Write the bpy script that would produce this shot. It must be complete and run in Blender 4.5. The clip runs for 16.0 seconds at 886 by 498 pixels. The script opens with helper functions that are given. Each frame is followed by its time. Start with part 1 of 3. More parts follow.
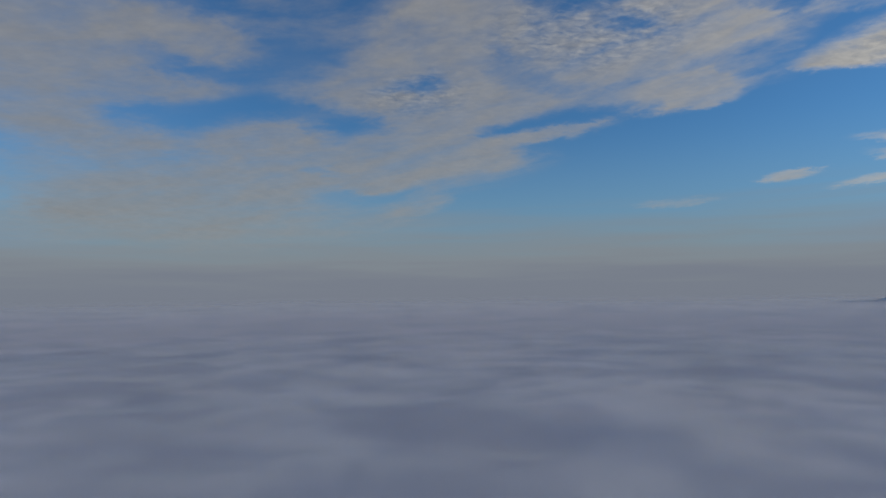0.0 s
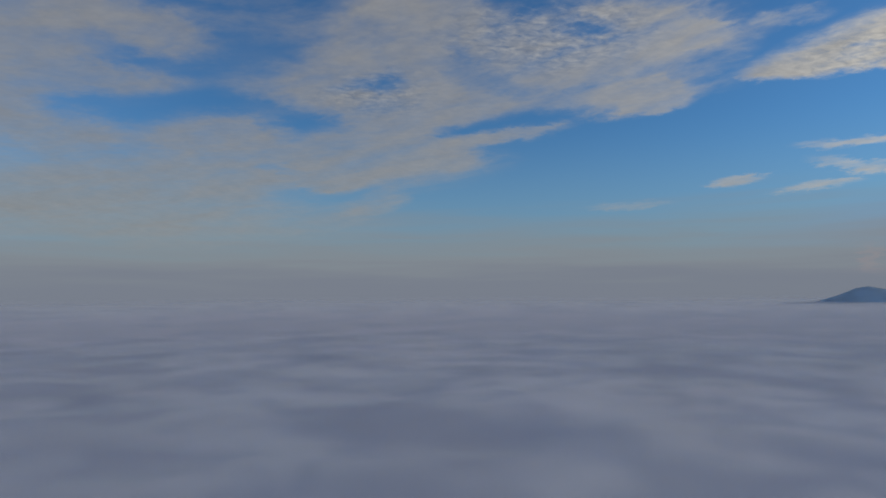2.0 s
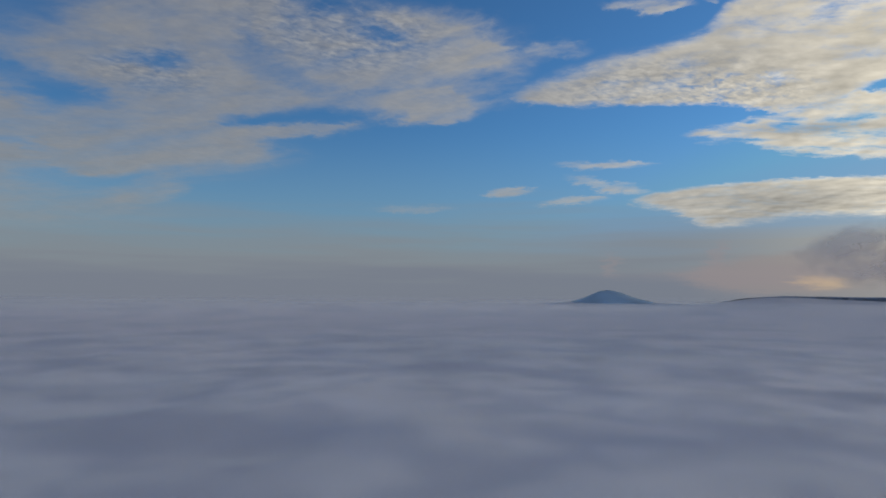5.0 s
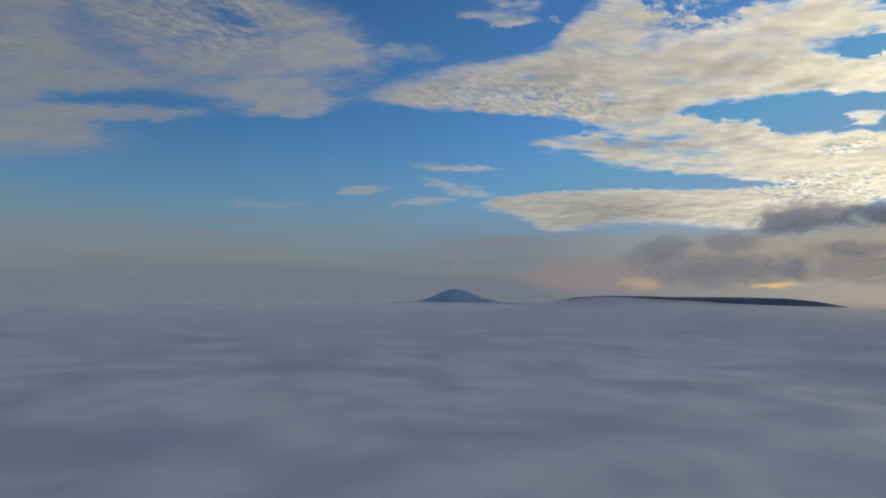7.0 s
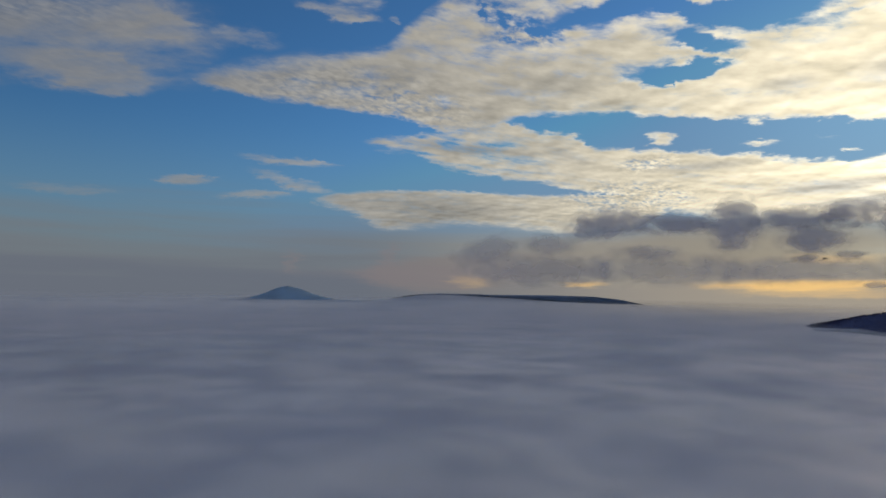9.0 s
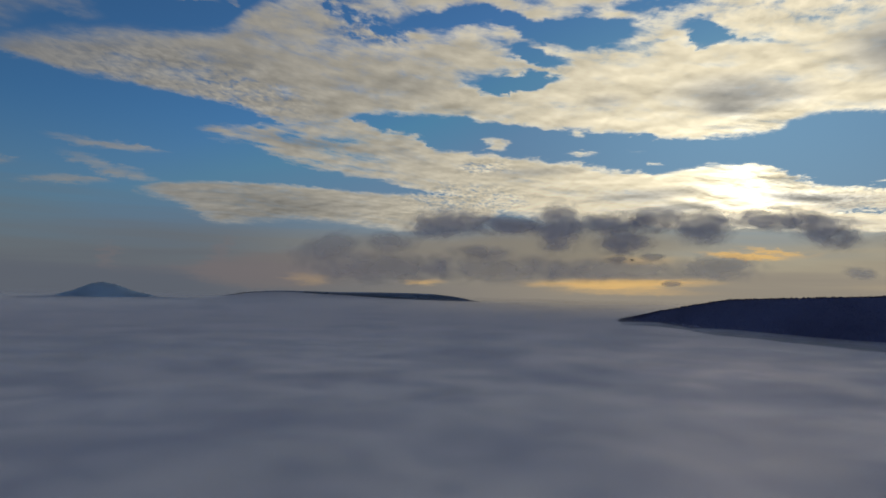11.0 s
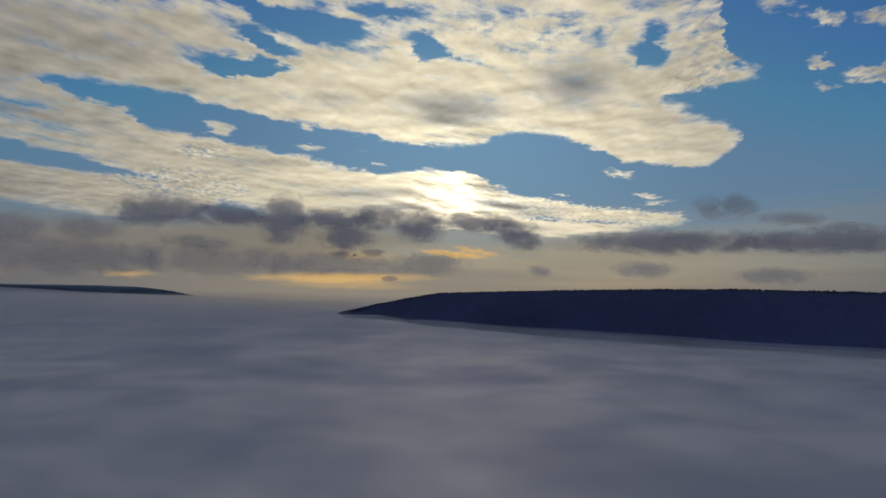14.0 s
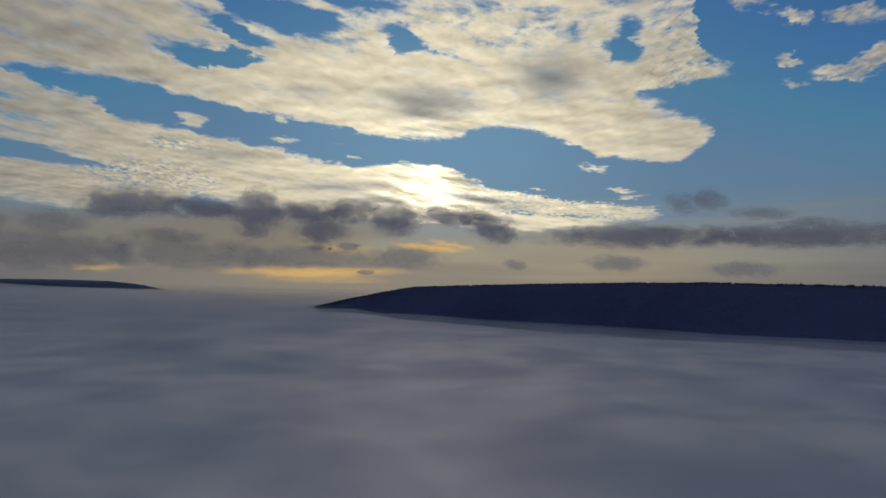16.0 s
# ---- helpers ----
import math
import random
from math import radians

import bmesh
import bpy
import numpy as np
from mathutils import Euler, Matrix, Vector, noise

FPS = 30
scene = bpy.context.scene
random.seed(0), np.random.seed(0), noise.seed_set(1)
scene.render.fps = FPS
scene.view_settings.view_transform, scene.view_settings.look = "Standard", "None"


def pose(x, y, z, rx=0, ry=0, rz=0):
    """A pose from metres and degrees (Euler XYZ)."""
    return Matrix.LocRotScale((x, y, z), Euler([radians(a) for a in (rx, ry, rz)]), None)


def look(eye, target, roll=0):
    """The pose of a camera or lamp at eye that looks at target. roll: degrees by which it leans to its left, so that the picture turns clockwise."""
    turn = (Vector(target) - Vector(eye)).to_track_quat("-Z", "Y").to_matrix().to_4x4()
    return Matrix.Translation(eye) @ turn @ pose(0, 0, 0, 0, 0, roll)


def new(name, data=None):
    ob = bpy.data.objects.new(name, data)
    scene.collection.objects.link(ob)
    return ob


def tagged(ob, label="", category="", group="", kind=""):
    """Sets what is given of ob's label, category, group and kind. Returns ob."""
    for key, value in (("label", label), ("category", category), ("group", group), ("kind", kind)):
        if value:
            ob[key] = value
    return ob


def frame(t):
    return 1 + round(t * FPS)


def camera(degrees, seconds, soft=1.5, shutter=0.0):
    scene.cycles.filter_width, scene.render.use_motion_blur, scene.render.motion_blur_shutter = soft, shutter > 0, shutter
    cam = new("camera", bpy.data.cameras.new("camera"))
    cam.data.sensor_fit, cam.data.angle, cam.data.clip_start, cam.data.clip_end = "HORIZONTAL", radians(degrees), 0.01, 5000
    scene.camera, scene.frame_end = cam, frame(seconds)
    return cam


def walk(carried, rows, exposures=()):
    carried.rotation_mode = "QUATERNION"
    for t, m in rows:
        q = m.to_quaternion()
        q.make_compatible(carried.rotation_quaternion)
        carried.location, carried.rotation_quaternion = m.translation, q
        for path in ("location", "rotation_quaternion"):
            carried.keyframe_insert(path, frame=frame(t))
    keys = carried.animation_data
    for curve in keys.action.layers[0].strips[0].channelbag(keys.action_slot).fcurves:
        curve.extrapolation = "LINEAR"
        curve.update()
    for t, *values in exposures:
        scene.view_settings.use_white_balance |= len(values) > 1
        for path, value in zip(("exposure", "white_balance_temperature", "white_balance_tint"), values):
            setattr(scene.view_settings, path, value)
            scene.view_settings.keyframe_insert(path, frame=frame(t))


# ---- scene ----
# ---- camera: hovering 120 m over the fog, turning to its right ----
HEIGHT = 120.0
cam = camera(71.0, 16.0, soft=1.7)
# seconds, yaw, pitch, roll
PATH = [
    (0.0, 0.05, 4.11, -0.67),
    (0.5, -0.50, 4.11, -0.60),
    (1.0, -1.02, 4.11, -0.55),
    (1.5, -2.32, 4.09, -0.44),
    (2.0, -3.93, 4.06, -0.36),
    (2.5, -6.37, 4.05, -0.24),
    (3.0, -9.46, 4.02, -0.12),
    (3.5, -13.19, 3.99, 0.13),
    (4.0, -16.90, 3.98, 0.26),
    (6.5, -33.17, 3.97, 0.62),
    (7.0, -37.07, 3.97, 0.70),
    (7.5, -41.04, 3.98, 0.80),
    (8.0, -44.83, 3.98, 0.87),
    (8.5, -48.62, 3.98, 0.94),
    (9.0, -52.22, 3.97, 1.01),
    (11.5, -71.12, 3.99, 1.15),
    (12.0, -75.60, 3.99, 1.19),
    (12.5, -80.02, 3.98, 1.24),
    (13.0, -85.26, 4.01, 1.28),
    (13.5, -90.03, 4.01, 1.31),
    (14.0, -91.95, 3.93, 1.31),
    (14.5, -93.04, 3.85, 1.28),
    (15.0, -93.53, 3.72, 1.27),
    (15.5, -93.92, 3.56, 1.26),
    (16.0, -94.19, 3.40, 1.22),
]
walk(cam, [(t, pose(0, 0, HEIGHT) @ pose(0, 0, 0, 0, 0, yaw) @ pose(0, 0, 0, 90 + pitch) @ pose(0, 0, 0, 0, 0, roll))
           for t, yaw, pitch, roll in PATH],
     exposures=[(0.0, 0.15), (3.0, 0.19), (4.2, 0.18), (6.5, 0.09), (7.5, -0.05), (9.0, -0.25), (11.5, -0.64), (13.0, -0.67), (16.0, -0.74)])

# ---- sun, sky and high clouds ----
SUN_AZ, SUN_EL = 93.8, 9.3


def heading(az, el):
    a, e = radians(az), radians(el)
    return Vector((math.sin(a) * math.cos(e), math.cos(a) * math.cos(e), math.sin(e)))


sun = new("sun", bpy.data.lights.new("sun", "SUN"))
sun.data.energy, sun.data.angle, sun.data.color = 0.6, radians(14), (1.0, 0.84, 0.66)
sun.matrix_world = look((0, 0, 0), -heading(SUN_AZ, SUN_EL))


class Nodes:
    """Short hand for wiring a node tree."""

    def __init__(self, tree):
        self.tree = tree
        tree.nodes.clear()

    def add(self, kind, inputs=()):
        n = self.tree.nodes.new(kind)
        for key, value in (inputs.items() if hasattr(inputs, "items") else enumerate(inputs)):
            if hasattr(value, "links"):
                self.tree.links.new(value, n.inputs[key])
            else:
                n.inputs[key].default_value = value
        return n

    def math(self, op, a, b=0.0, c=0.0, clamp=False):
        n = self.add("ShaderNodeMath", (a, b, c))
        n.operation, n.use_clamp = op, clamp
        return n.outputs[0]

    def vec(self, op, a, b=(0, 0, 0)):
        n = self.add("ShaderNodeVectorMath", (a, b))
        n.operation = op
        return n.outputs["Value"] if op in ("LENGTH", "DOT_PRODUCT") else n.outputs["Vector"]

    def xyz(self, x, y, z=0.0):
        return self.add("ShaderNodeCombineXYZ", (x, y, z)).outputs[0]

    def split(self, v):
        return self.add("ShaderNodeSeparateXYZ", (v,)).outputs

    def step(self, v, a, b, lo=0.0, hi=1.0):
        n = self.add("ShaderNodeMapRange", (v, a, b, lo, hi))
        n.interpolation_type = "SMOOTHSTEP"
        return n.outputs[0]

    def mix(self, fac, a, b, blend="MIX"):
        n = self.add("ShaderNodeMix")
        n.data_type, n.blend_type = "RGBA", blend
        for key, value in ((0, fac), (6, a), (7, b)):
            if hasattr(value, "links"):
                self.tree.links.new(value, n.inputs[key])
            else:
                n.inputs[key].default_value = value
        return n.outputs[2]

    def noise(self, v, scale, detail=3.0, rough=0.55, warp=0.0):
        return self.add("ShaderNodeTexNoise", {"Vector": v, "Scale": scale, "Detail": detail, "Roughness": rough,
                                               "Distortion": warp}).outputs[0]


def rgb(r, g, b):
    return (r, g, b, 1.0)


# strokes of vapour: heading, height over the horizon, half length, half width, slope (degrees), density
VEIL_BANK = [
    (-32.3, 19.6, 7.3, 3.64, 2, 0.8), (-32.1, 22.1, 7.5, 2.08, 12, 0.6), (-21.6, 21.7, 5.1, 1.82, -12, 0.6), (-25.1, 17.2, 7.0, 1.15, 7, 0.6),
    (-33.7, 14.4, 4.7, 2.6, 3, 0.7), (-27.1, 12.7, 4.6, 1.56, 6, 0.7), (-16.7, 14.0, 6.5, 1.56, 6, 0.9), (-22.9, 8.8, 13.9, 2.6, 4, 0.7),
    (-15.3, 24.0, 13.3, 3.12, 3, 0.4), (-19.5, 6.2, 20.0, 2.34, 2, 0.6), (-14.1, 11.6, 12.2, 2.6, 2, 0.45), (-30.7, 9.9, 9.3, 2.6, 3, 0.4),
    (-29.8, 17.6, 12.3, 4.68, 9, 0.3),
]
RIPPLE_BANK = [
    (-2.2, 12.0, 11.5, 2.34, 1, 1.0), (-6.4, 10.1, 2.8, 0.78, 0, 0.8), (-0.9, 15.2, 6.7, 3.12, 20, 0.8), (-4.2, 18.1, 12.3, 2.34, -2, 0.9),
    (-0.2, 22.4, 9.5, 3.12, 14, 1.0), (7.3, 16.6, 5.7, 1.15, 5, 0.8), (16.1, 20.5, 12.3, 3.12, 2, 0.9), (18.6, 22.5, 11.7, 2.86, -2, 0.8),
    (20.8, 16.6, 7.2, 1.15, 1, 0.7), (9.5, 14.3, 6.9, 0.63, 6, 0.6), (-2.3, 8.2, 3.6, 0.94, 14, 0.5), (1.1, 25.6, 6.9, 2.08, 2, 0.8),
    (33.8, 21.4, 3.5, 0.78, -5, 0.35),
]
RIPPLE_TAIL = [
    (25.6, 21.1, 4.2, 0.94, 0, 0.6), (23.6, 16.1, 3.4, 0.55, 2, 0.5), (21.8, 17.3, 3.9, 1.01, 1, 0.5), (27.1, 17.7, 4.6, 1.25, 1, 0.45),
    (29.6, 20.5, 3, 1.6, 0, 0.25), (4, 12.6, 3.7, 1.12, -5, 0.4), (11, 14.4, 4.9, 0.4, 7, 0.4),
]
STREAKS = [
    (39.4, 11.4, 5.6, 0.45, -2, 0.75), (29.5, 9.2, 2.2, 0.33, 4, 0.7), (35.1, 8.3, 3.5, 0.35, 4, 0.65), (39.5, 9.3, 3, 0.5, -4, 0.75),
    (48, 10.3, 2.4, 0.21, 0, 0.5), (20.6, 7.6, 4.2, 0.35, 1, 0.55), (36, 10.1, 2, 0.59, -10, 0.4), (46.6, 12.7, 2.1, 0.41, -7, 0.6),
    (42.1, 24.4, 4.7, 0.63, -6, 0.8), (43.6, 25.4, 3.7, 0.62, -3, 0.7), (47.6, 24, 0.9, 0.37, -24, 0.5),
]
EAST_BANK = [
    (123.1, 18.7, 1.1, 0.47, -20, 0.8), (123.8, 16.8, 1.4, 0.43, -14, 0.8), (127.4, 17.1, 2.6, 0.83, -14, 0.95), (130, 17.9, 1.8, 0.99, -1, 0.9),
    (121.2, 22.7, 2.6, 0.75, -14, 0.8), (124.1, 21.6, 1.3, 0.53, -24, 0.8), (128.6, 21, 3.4, 0.71, -13, 0.85),
]
GAPS = [
    (73, 19.1, 3, 0.72, -4, 1.1), (73.9, 18.4, 1.3, 0.39, -5, 0.6), (75, 21.6, 2.3, 0.61, -14, 1), (78.6, 22.8, 4.1, 0.84, -9, 1),
    (82.3, 23, 3.5, 0.65, 1, 0.8), (90, 21.9, 1.7, 0.74, -22, 1), (64.7, 24.3, 3, 0.79, 5, 0.9), (69.8, 24.8, 2.1, 0.8, -1, 0.9),
    (74.5, 23.8, 2.8, 0.69, -17, 0.9), (93.5, 20.9, 2.6, 0.28, -9, 0.5), (85.5, 25, 2, 0.45, -18, 0.4), (48.8, 11.2, 2.7, 0.26, -4, 0.9),
    (52.4, 10.2, 4.8, 0.36, -4, 0.9), (56.5, 9.6, 4.9, 0.28, -2, 0.7), (57.5, 24.2, 1.3, 0.32, -65, 0.5), (55.9, 24.8, 1, 0.27, -56, 0.5),
]
MORE_GAPS = [
    (61.1, 23.5, 1.8, 0.46, -21, 0.5), (75.2, 20.8, 3, 0.44, -12, 0.8), (72.8, 18.8, 3.5, 0.64, -1, 1), (51.8, 17.6, 1.1, 0.3, -20, 0.3),
    (50.3, 10.5, 7.9, 0.46, -3, 0.6), (110.7, 21.1, 1.8, 1.09, -100, 1.2), (109.3, 21.2, 1.2, 0.55, -78, 0.6), (101.2, 6.9, 2.1, 0.15, -4, 0.6),
    (106.3, 6.6, 2, 0.2, -3, 0.7), (5.3, 21.9, 1.2, 0.66, -26, 0.4), (-1.9, 18.7, 2.9, 0.63, 5, 0.55), (17.4, 23.1, 2.7, 0.8, -13, 0.6),
    (-11.1, 11.2, 1.5, 0.4, -3, 0.4),
    (84.4, 24.6, 4.5, 0.46, -5, 0.5), (88.7, 21.2, 2.9, 0.28, -11, 0.5),
]
PUFFS = [
    (71.8, 13.6, 1, 0.5, 3, 0.9), (79.2, 14.4, 0.9, 0.25, -3, 0.8), (79.7, 12.6, 1.5, 0.2, 0, 0.8), (102.3, 9.1, 0.8, 0.19, -6, 0.8),
    (107.9, 10.8, 1.4, 0.27, -8, 0.85), (110.5, 8.8, 0.9, 0.18, -11, 0.8), (111, 8.2, 1.9, 0.22, 0, 0.8), (86.1, 11.5, 0.7, 0.15, -4, 0.5),
    (84.2, 12.6, 0.9, 0.2, -12, 0.35), (89.2, 10.3, 1.2, 0.41, 5, 0.7),
]
THICK = [
    (103.8, 18.7, 3.4, 1.61, -4, 0.95), (92.8, 16.8, 4.8, 1.06, -4, 0.9), (91.6, 15.7, 2.1, 0.44, -7, 0.5), (81.9, 17.1, 1.9, 0.44, -1, 0.45),
    (62.8, 18.7, 4.2, 1.02, 8, 0.28), (48.4, 18.9, 2.9, 0.66, 20, 0.15), (54.9, 13.1, 5.5, 0.41, -5, 0.5), (74.9, 11.1, 3.7, 0.31, 2, 0.5),
    (84.9, 8.8, 4.2, 0.46, 3, 0.7), (97.9, 8.1, 4.3, 0.35, -6, 1), (87.3, 7.6, 3.9, 0.41, 2, 0.8), (100.5, 7.2, 2.5, 0.24, -6, 0.6),
    (99.9, 6.1, 2.3, 0.29, -6, 0.5), (52.5, 7.7, 5.8, 0.73, -2, 0.45), (50.7, 6.5, 3.4, 0.42, 1, 0.45), (63.3, 12.5, 2.2, 0.4, -20, 0.35),
]
RIPPLED = [
    (68.7, 8.5, 5.8, 1.42, 0, 1), (70.8, 11.5, 2.6, 0.61, 3, 0.9), (49.6, 16.5, 6, 1.28, -6, 0.5), (60.8, 23.2, 2.9, 0.87, -7, 0.8),
    (75.2, 19.1, 3.2, 0.77, 11, 0.5), (98.3, 23, 9.3, 1.76, 0, 0.25), (113.8, 18.5, 2.2, 1.22, 11, 0.6), (103.4, 7.6, 9.8, 1.19, -4, 0.8),
    (14, 22.8, 9.8, 2.7, -2, 0.6), (-2.5, 18, 5.1, 1.47, 4, 0.5), (42.6, 17.9, 10.2, 1.93, 0, 0.5), (59.3, 23.5, 4, 1.38, -8, 0.7),
    (127, 17.6, 6, 2.3, -8, 0.8), (125, 22, 6, 1.5, -10, 0.6), (116, 21, 3, 3.5, 0, 0.5),
]
MURK = [
    (76.1, 4.2, 14.7, 2.19, 2, 0.9), (57.7, 2.5, 8.0, 2.08, 3, 0.6), (106.0, 3.5, 16.8, 2.08, -3, 0.35), (51.0, 1.7, 7.4, 1.15, 1, 0.7),
    (51.8, 1.4, 7.0, 1.56, 2, 0.6),
]
GOLD = [
    (82.5, 1.1, 9.2, 0.47, 1, 1.0), (65.1, 0.9, 2.6, 0.31, 2, 0.6), (83.5, 0.4, 8.2, 0.47, 0, 0.5), (54.7, 1.0, 2.5, 0.73, -8, 0.4),
    (94.3, 3.5, 4.5, 0.42, -1, 0.5), (84.2, 3.1, 4.0, 0.63, -1, 0.4), (108.5, 1.1, 12.8, 0.63, 1, 0.25),
    (92.5, 3.5, 3.4, 0.25, -6, 0.9), (94.6, 3.9, 3.5, 0.2, -7, 0.6),
]
TURRETS = [
    (38.6, 2.6, 1.4, 0.73, -78, 0.9), (47.2, 3.3, 2.1, 0.73, -131, 1.0), (46.4, 1.6, 10.6, 0.83, 0, 0.6), (50.5, 1.4, 6.7, 1.04, 1, 0.6),
    (53.8, 1.3, 3.9, 1.15, -9, 0.5),
]
# rims of the broad sheets: heading, height over the horizon (degrees)
UPPER_LOW = [
    (29.11, 17.47), (32.37, 17.07), (35.76, 16.63), (39.25, 16.6), (44.4, 16.26), (47.56, 15.96), (49.69, 15.18), (52.34, 14.6),
    (55.51, 14.85), (57.87, 15.45), (59.7, 16.13), (62.29, 16.22), (68.33, 16.04), (72.69, 15.58), (76.38, 15.15), (83.28, 14.54),
    (85.91, 13.94), (89.04, 13.41), (92.61, 13.33), (95.35, 13.48), (96.81, 14.2), (98.5, 14.63), (100.85, 14.58), (102.68, 14.11),
    (105.33, 13.25), (108.26, 11.96), (112.63, 11.33), (115.2, 11.35), (116.57, 12.18), (117.91, 13.07),
]
UPPER_TOP = [
    (29.11, 17.56), (31.37, 18.47), (34.67, 19.38), (40.13, 20.5), (43.21, 21.02), (46.61, 21.88), (49.2, 24.0), (53.0, 27.0), (57.0, 31.0),
    (110.14, 29.73), (110.88, 17.84), (111.76, 16.37), (114.04, 15.64), (116.35, 14.49), (117.91, 13.16),
]
COLUMN_LOW = [
    (109.47, 16.02), (110.45, 17.2), (112.62, 17.43), (114.98, 17.66), (119.04, 17.97),
]
COLUMN_TOP = [
    (108.6, 15.5), (109.39, 29.81), (113.5, 30.0), (116.4, 24.0), (116.8, 21.0), (117.27, 19.19), (119.04, 18.01),
]
LOWER_TOP = [
    (43.95, 13.7), (46.55, 14.02), (50.76, 14.31), (54.46, 15.1), (57.6, 15.65), (59.3, 15.1), (61.27, 14.56), (63.83, 14.25),
    (65.1, 13.71), (65.85, 13.09), (69.29, 12.8), (73.07, 12.35), (77.54, 11.85), (78.58, 12.03), (80.7, 11.46), (83.34, 10.88),
    (85.97, 10.49), (88.04, 10.79), (89.89, 11.18), (94.12, 11.1), (95.6, 10.32), (98.02, 9.16), (101.74, 8.56), (105.27, 7.85),
    (109.42, 7.57), (113.25, 7.11), (113.68, 6.82),
]
LOWER_LOW = [
    (43.96, 13.6), (47.11, 12.78), (49.75, 12.25), (52.41, 11.28), (55.58, 10.55), (60.79, 10.03), (65.85, 8.95), (73.03, 7.43),
    (76.61, 6.81), (86.03, 6.21), (96.1, 5.82), (100.81, 5.18), (105.25, 5.45), (110.96, 6.2), (113.24, 6.67), (113.68, 6.78),
]
LOBE_TOP = [
    (40.28, 8.21), (42.55, 8.77), (46.67, 9.29), (51.91, 9.37), (56.12, 9.11), (59.25, 8.86), (63.35, 8.99), (69.28, 9.11),
    (73.03, 8.01),
]
LOBE_LOW = [
    (40.29, 8.16), (43.62, 7.07), (45.71, 6.16), (47.28, 5.79), (49.88, 6.06), (53.02, 6.38), (58.24, 6.07), (63.36, 5.78),
    (69.27, 6.13), (73.03, 7.92),
]

world = bpy.data.worlds.new("sky")
scene.world = world
world.use_nodes = True
w = Nodes(world.node_tree)
sky_dir = w.add("ShaderNodeTexCoord").outputs["Generated"]
dx, dy, dz = w.split(sky_dir)
az = w.math("MULTIPLY", w.math("ARCTAN2", dx, dy), 57.2958)
el = w.math("MULTIPLY", w.math("ARCSINE", dz), 57.2958)
# place on the cloud layer, seen in perspective
lift = w.math("ADD", w.math("MAXIMUM", dz, 0.0), 0.11)
deck = w.xyz(w.math("DIVIDE", dx, lift), w.math("DIVIDE", dy, lift), 0.0)
# ragged edges: headings are pushed about by noise
push_a = w.math("SUBTRACT", w.noise(deck, 2.2, 4.0), 0.5)
push_b = w.math("SUBTRACT", w.noise(w.vec("ADD", deck, (7.3, 2.1, 5.0)), 3.0, 4.0), 0.5)
billow = w.math("SUBTRACT", w.noise(w.vec("ADD", deck, (1.3, 9.1, 2.0)), 13.0, 5.0, 0.62, 0.3), 0.5)
flat = w.step(el, 2.0, 22.0, 0.3, 1.0)
place_a = w.math("MULTIPLY_ADD", push_a, 4.0, w.math("MULTIPLY_ADD", billow, 3.0, az))
place_e = w.math("MULTIPLY_ADD", w.math("MULTIPLY", push_b, flat), 2.4, w.math("MULTIPLY_ADD", w.math("MULTIPLY", billow, flat), 1.6, el))
rim_e = w.math("MULTIPLY_ADD", w.math("MULTIPLY", push_b, flat), 1.5, w.math("MULTIPLY_ADD", w.math("MULTIPLY", billow, flat), 1.3, el))
rim_a = w.math("MULTIPLY_ADD", push_a, 1.6, w.math("MULTIPLY_ADD", billow, 2.2, az))
calm_a = w.math("MULTIPLY_ADD", push_a, 2.5, az)
calm_e = w.math("MULTIPLY_ADD", w.math("MULTIPLY", push_b, flat), 1.0, el)


def banks(rows, total, long=1.12, wide=1.3, core=0.3, calm=False):
    """Adds up soft-edged strokes of vapour; calm: with smooth outlines."""
    at_a, at_e = (calm_a, calm_e) if calm else (place_a, place_e)
    for a, e, length, width, slope, density in rows:
        m = w.add("ShaderNodeMapping", {"Vector": w.xyz(at_a, at_e, total), "Location": (a, e, 0), "Rotation": (0, 0, radians(slope)),
                                        "Scale": (length * long, width * wide, 1e6)})
        m.vector_type = "TEXTURE"
        total = w.math("ADD", total, w.step(w.vec("LENGTH", m.outputs[0]), core, 1.2, density, 0.0))
    return total


def rim(rows):
    """Height of a rim over its heading, straight from corner to corner."""
    h = rows[0][1]
    for (a0, e0), (a1, e1) in zip(rows, rows[1:]):
        h = w.math("ADD", h, w.add("ShaderNodeMapRange", (rim_a, a0, a1, 0.0, e1 - e0)).outputs[0])
    return h


def sheet(low, top, soft_low, soft_top):
    """A broad sheet between two rims."""
    (a0, e0), (a1, e1) = top[0], top[-1]
    under = w.step(w.math("SUBTRACT", rim_e, rim(low)), -soft_low, soft_low)
    over = w.step(w.math("SUBTRACT", rim([(a0 - 0.4, e0 - 2.5), *top, (a1 + 0.4, e1 - 2.5)]), rim_e), -soft_top, soft_top)
    return w.math("MULTIPLY", under, over)


cover = 0.0
for rows in (VEIL_BANK, RIPPLE_BANK, RIPPLE_TAIL, STREAKS, EAST_BANK):
    cover = banks(rows, cover)
cover = w.math("MINIMUM", cover, 0.92)
